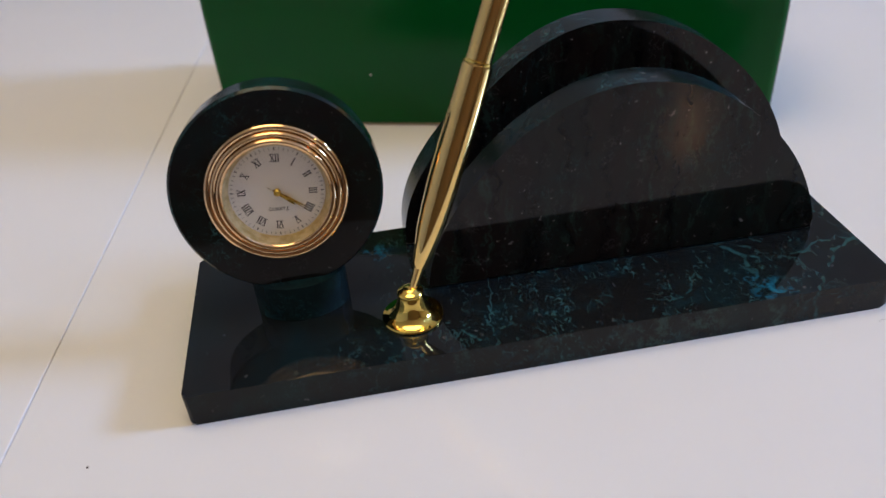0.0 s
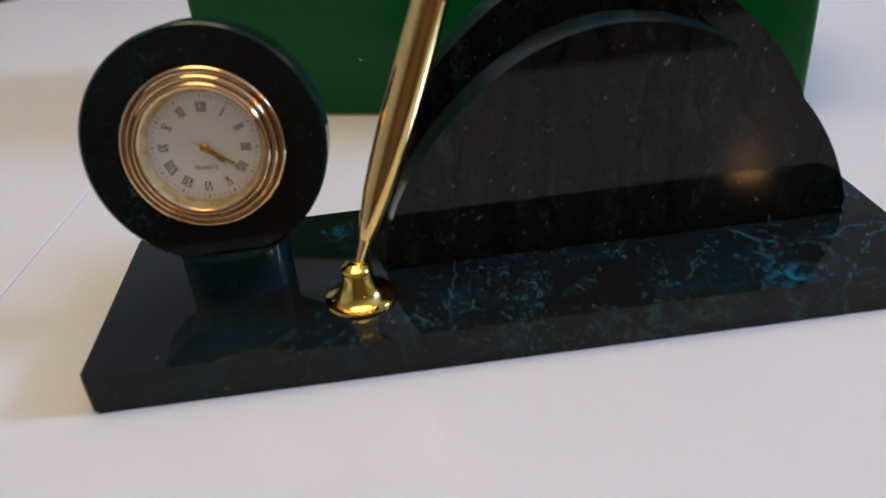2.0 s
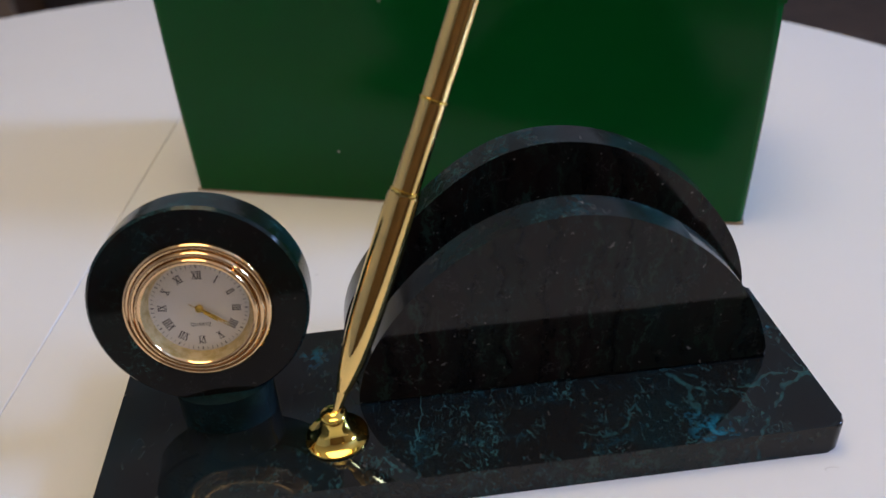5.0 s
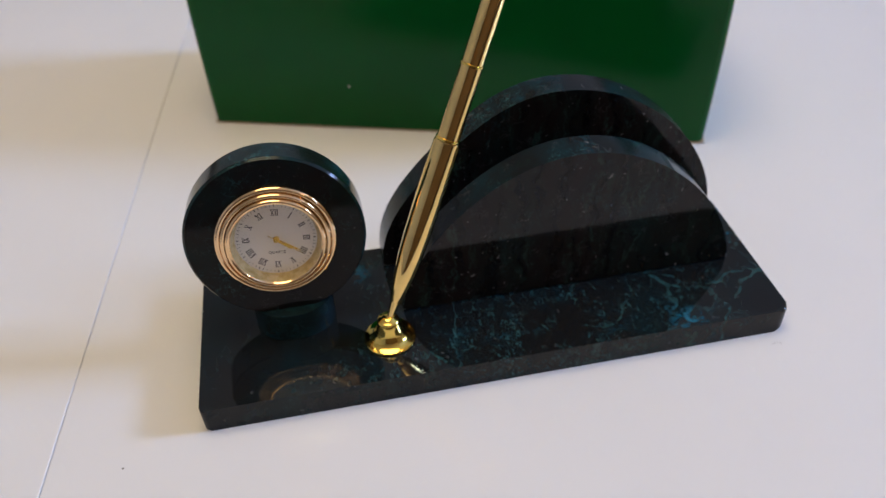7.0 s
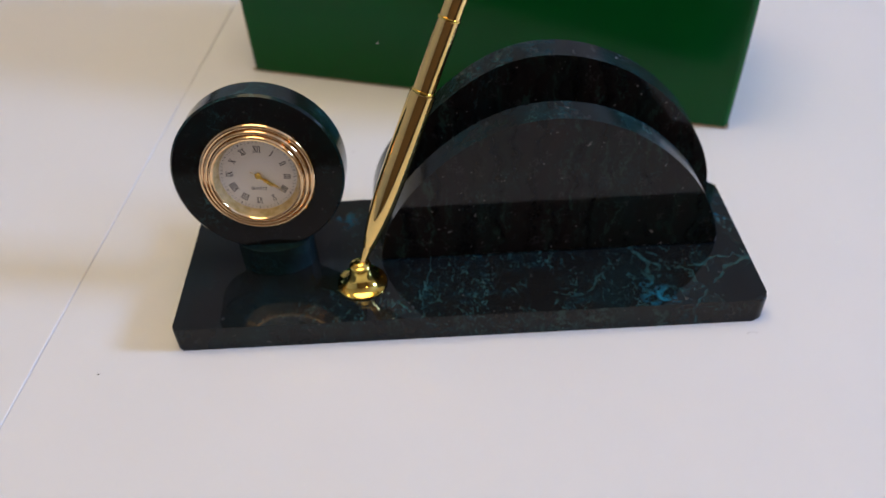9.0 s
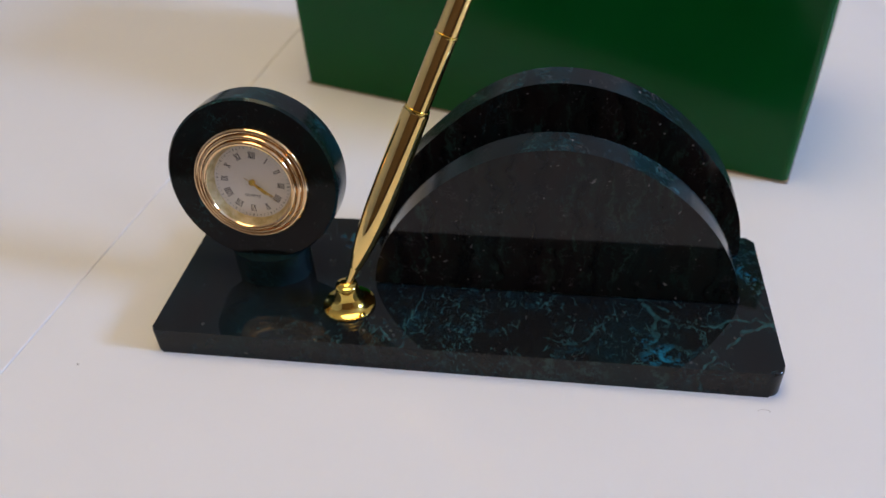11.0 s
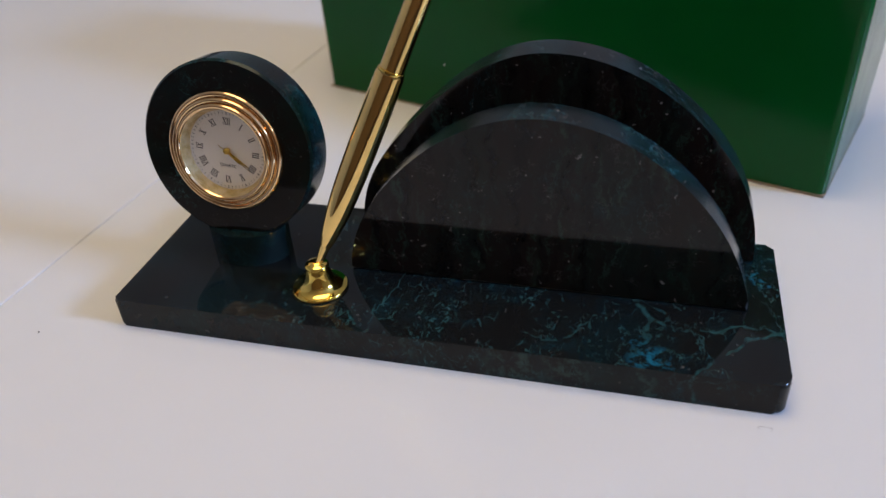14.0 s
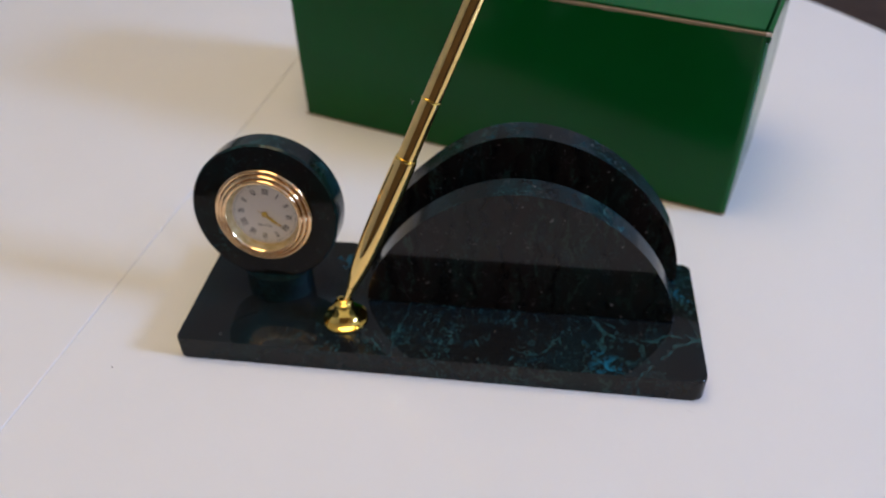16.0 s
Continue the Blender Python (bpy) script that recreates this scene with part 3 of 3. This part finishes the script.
def carton_panel(first, last):
    """One upright board of the carton with half of the soft corner at either end, bulging a little."""
    run = [i % 28 for i in range(first, last + 1)]
    cut = run.index(run[3]) if len(run) > 3 else 0
    outer_side, inner_side = [], []
    for k, i in enumerate(run):
        outer_side.append(Vector(loop[i]))
        inner_side.append(Vector(inner[i]))
        if k == cut:
            j = run[k + 1]
            for f in (0.2, 0.4, 0.6, 0.8):
                outer_side.append(Vector(loop[i]).lerp(Vector(loop[j]), f))
                inner_side.append(Vector(inner[i]).lerp(Vector(inner[j]), f))
    bm = bmesh.new()
    levels = 8

    def bulged(p, z):
        swell = math.sin(math.pi * z / BOX_H)
        return (p.x + 0.0008 * swell * (2 * p.x / BOX_W - 1) + 0.0010 * (z / BOX_H) * p.x / BOX_W, p.y - 0.0010 * swell * math.sin(math.pi * p.x / BOX_W) * (1 - 2 * p.y / BOX_D), z)

    rings = []
    for k in range(levels + 1):
        z = 0.0008 + (BOX_H - 0.0008) * k / levels
        rings.append(([bm.verts.new(bulged(p, z)) for p in outer_side], [bm.verts.new(bulged(p, z)) for p in inner_side]))
    last_i = len(outer_side) - 1
    for low, high in zip(rings, rings[1:]):
        for side in (0, 1):
            for i in range(last_i):
                bm.faces.new((low[side][i], low[side][i + 1], high[side][i + 1], high[side][i]))
        for i in (0, last_i):
            bm.faces.new((low[0][i], low[1][i], high[1][i], high[0][i]))
    for ring in (rings[0], rings[-1]):
        for i in range(last_i):
            bm.faces.new((ring[0][i], ring[0][i + 1], ring[1][i + 1], ring[1][i]))
    return bm


part("front_panel", carton_panel(17, 24), M_GREEN, carton)
part("back_panel", carton_panel(3, 10), M_GREEN, carton)
part("side_panel", carton_panel(10, 17), M_GREEN, carton)
part("side_panel", carton_panel(24, 31), M_GREEN, carton)
part("bottom_panel", prism([(x * 0.998 + 0.0003, y * 0.994 + 0.0003) for x, y in loop], 0.0008), M_CARD, carton, "raw brown cardboard edge")
part("top_flap", moved(prism(rounded_rect(0.0002, 0.0012, BOX_W - 0.0022, BOX_D, 0.0012), 0.0018, 0.0006, 2), Matrix.Translation((0, 0, BOX_H + 0.0002))), M_GREEN, carton, "green folded lid flap")

paint_fleck = bmesh.new()
bmesh.ops.create_icosphere(paint_fleck, subdivisions=2, radius=0.0006)
part("fleck", moved(paint_fleck, Matrix.Translation((0.0872, -0.0008, 0.0296)) @ Matrix.Diagonal((0.8, 0.25, 1.0, 1))), M_DIAL, carton, "tiny white fleck on the green board")


def worn_edge(length, seed):
    """A thin frayed strip of bare board along x."""
    rng = random.Random(seed)
    bm = bmesh.new()
    rows, count = [], 60
    for i in range(count + 1):
        x = length * i / count
        a = 0.0006 + 0.0006 * rng.random()
        rows.append([bm.verts.new(p) for p in ((x, -0.0002, -a), (x, -0.00025, 0.0004 + 0.0003 * rng.random()), (x, 0.0010 + 0.0004 * rng.random(), 0.0004))])
    for a, b in zip(rows, rows[1:]):
        for k in range(2):
            bm.faces.new((a[k], b[k], b[k + 1], a[k + 1]))
    return bm


part("worn_edge", moved(worn_edge(BOX_W - 0.0010, 3), Matrix.Translation((0, 0, BOX_H))), M_CARD, carton, "bare tan board along a worn edge", smooth=False)
part("worn_edge", moved(worn_edge(BOX_W, 5), Matrix.Translation((0, 0, 0.0010)) @ Matrix.Diagonal((1, 1, 0.55, 1))), M_CARD, carton, "scuffed tan board along the bottom", smooth=False)
part("worn_edge", moved(worn_edge(BOX_D, 8), Matrix.Translation((BOX_W, 0, 0.0010)) @ Matrix.Rotation(radians(90), 4, "Z") @ Matrix.Diagonal((1, 1, 0.55, 1))), M_CARD, carton, "scuffed tan board along the bottom", smooth=False)
part("tuck_flap", box_bm(BOX_W - 0.0010, 0.0010, BOX_H - 0.0050, BOX_W + 0.0016, BOX_D, BOX_H + 0.0019, 0.0005), M_GREEN, carton, "green side flap standing beside the lid")
part("scuff", moved(worn_edge(0.0028, 9), Matrix.Translation((BOX_W - 0.0012, -0.0006, BOX_H + 0.0004))), M_DIAL, carton, "bare white board at a bumped corner", smooth=False)

# ---- crumbs on the table ----
rng = random.Random(4)
bm = bmesh.new()
bmesh.ops.create_icosphere(bm, subdivisions=1, radius=0.00034)
for v in bm.verts:
    v.co = Vector((v.co.x * 1.5, v.co.y, max(v.co.z * 0.8, -0.00012) + 0.00012)) * (0.8 + 0.4 * rng.random())
tagged(part("crumb", moved(bm, Matrix.Translation((-0.0315, -0.0105, 0))), M_DARK), "tiny dark crumb lying on the white table", "crumb")
bm = bmesh.new()
ring = []
for i in range(15):
    a = radians(200 - 17 * i)
    w = 0.00007 * math.sin(math.pi * (i + 0.5) / 15)
    x, y = 0.2435 + 0.0022 * math.cos(a) * (1 + 0.15 * math.sin(3 * a)), -0.0070 + 0.0010 * math.sin(a)
    ring.append([bm.verts.new((x, y - w, 0.00004)), bm.verts.new((x, y, 0.00012)), bm.verts.new((x, y + w, 0.00004))])
for a, b in zip(ring, ring[1:]):
    for k in range(2):
        bm.faces.new((a[k], b[k], b[k + 1], a[k + 1]))
n = Nodes("grey_lint")
M_LINT = n.done(n.mix(n.noise(900, 3), (0.50, 0.48, 0.46), (0.38, 0.36, 0.35)), 0.9)
tagged(part("lint_thread", bm, M_LINT), "short curl of pale grey lint on the table", "lint")

# ---- beyond the table ----
n = Nodes("brown_veneer")
M_VENEER = n.done(n.mix(n.noise(7, 6, 0.65, at=n.vec("MULTIPLY", n.pos, (10.0, 10.0, 1.2))), (0.085, 0.052, 0.034), (0.05, 0.03, 0.02)), 0.42)
n = Nodes("pale_veneer")
M_PALE = n.done(n.mix(n.noise(7, 6, 0.65, at=n.vec("MULTIPLY", n.pos, (10.0, 10.0, 1.2))), (0.26, 0.18, 0.12), (0.2, 0.14, 0.09)), 0.45)
sideboard = thing("sideboard", "brown veneer sideboard with a pale post on the floorboards", "sideboard", pose(0, 0, FLOOR_Z))
part("carcass", box_bm(-2.3, 2.28, 0, -0.82, 2.69, 0.70, 0.006), M_VENEER, sideboard)
part("door", box_bm(-1.60, 2.26, 0.06, -0.96, 2.28, 0.66, 0.004), M_VENEER, sideboard)
part("door", box_bm(-2.28, 2.26, 0.06, -1.62, 2.28, 0.66, 0.004), M_VENEER, sideboard)
part("post", box_bm(-0.95, 2.245, 0, -0.90, 2.28, 0.70, 0.004), M_PALE, sideboard, "pale wooden post")
cabinet = thing("cabinet", "black lacquered low cabinet standing beside the sideboard", "cabinet", pose(0, 0, FLOOR_Z))
part("carcass", box_bm(-0.80, 2.24, 0.04, -0.30, 2.66, 0.66, 0.008), M_DARK, cabinet)
for x in (-0.77, -0.37):
    part("foot", box_bm(x, 2.27, 0, x + 0.04, 2.63, 0.04, 0.003), M_DARK, cabinet)

lamp = thing("floor_lamp", "slim standing lamp with a glowing cloth bowl on the floor", "lamp", pose(LAMP_X, LAMP_Y, FLOOR_Z))
part("lamp_base", lathe([(0, 0), (0.13, 0), (0.13, 0.012), (0.02, 0.025), (0, 0.025)], 40), M_DARK, lamp)
part("pole", lathe([(0, 0.02), (0.012, 0.02), (0.012, 1.785), (0, 1.785)], 24), M_DARK, lamp)
part("shade", lathe([(0.012, 1.783), (0.030, 1.787), (0.045, 1.807), (0.055, 1.845), (0.051, 1.845), (0.041, 1.811), (0.028, 1.793), (0.012, 1.789)], 40), M_SHADE, lamp)

# unseen fixture, added to carry the soft warm light over the table
pendant = thing("added_pendant_lamp", "unseen pendant lamp on a dark cord, added for warm overhead light", "lamp", pose(CEIL_X, CEIL_Y, Z1))
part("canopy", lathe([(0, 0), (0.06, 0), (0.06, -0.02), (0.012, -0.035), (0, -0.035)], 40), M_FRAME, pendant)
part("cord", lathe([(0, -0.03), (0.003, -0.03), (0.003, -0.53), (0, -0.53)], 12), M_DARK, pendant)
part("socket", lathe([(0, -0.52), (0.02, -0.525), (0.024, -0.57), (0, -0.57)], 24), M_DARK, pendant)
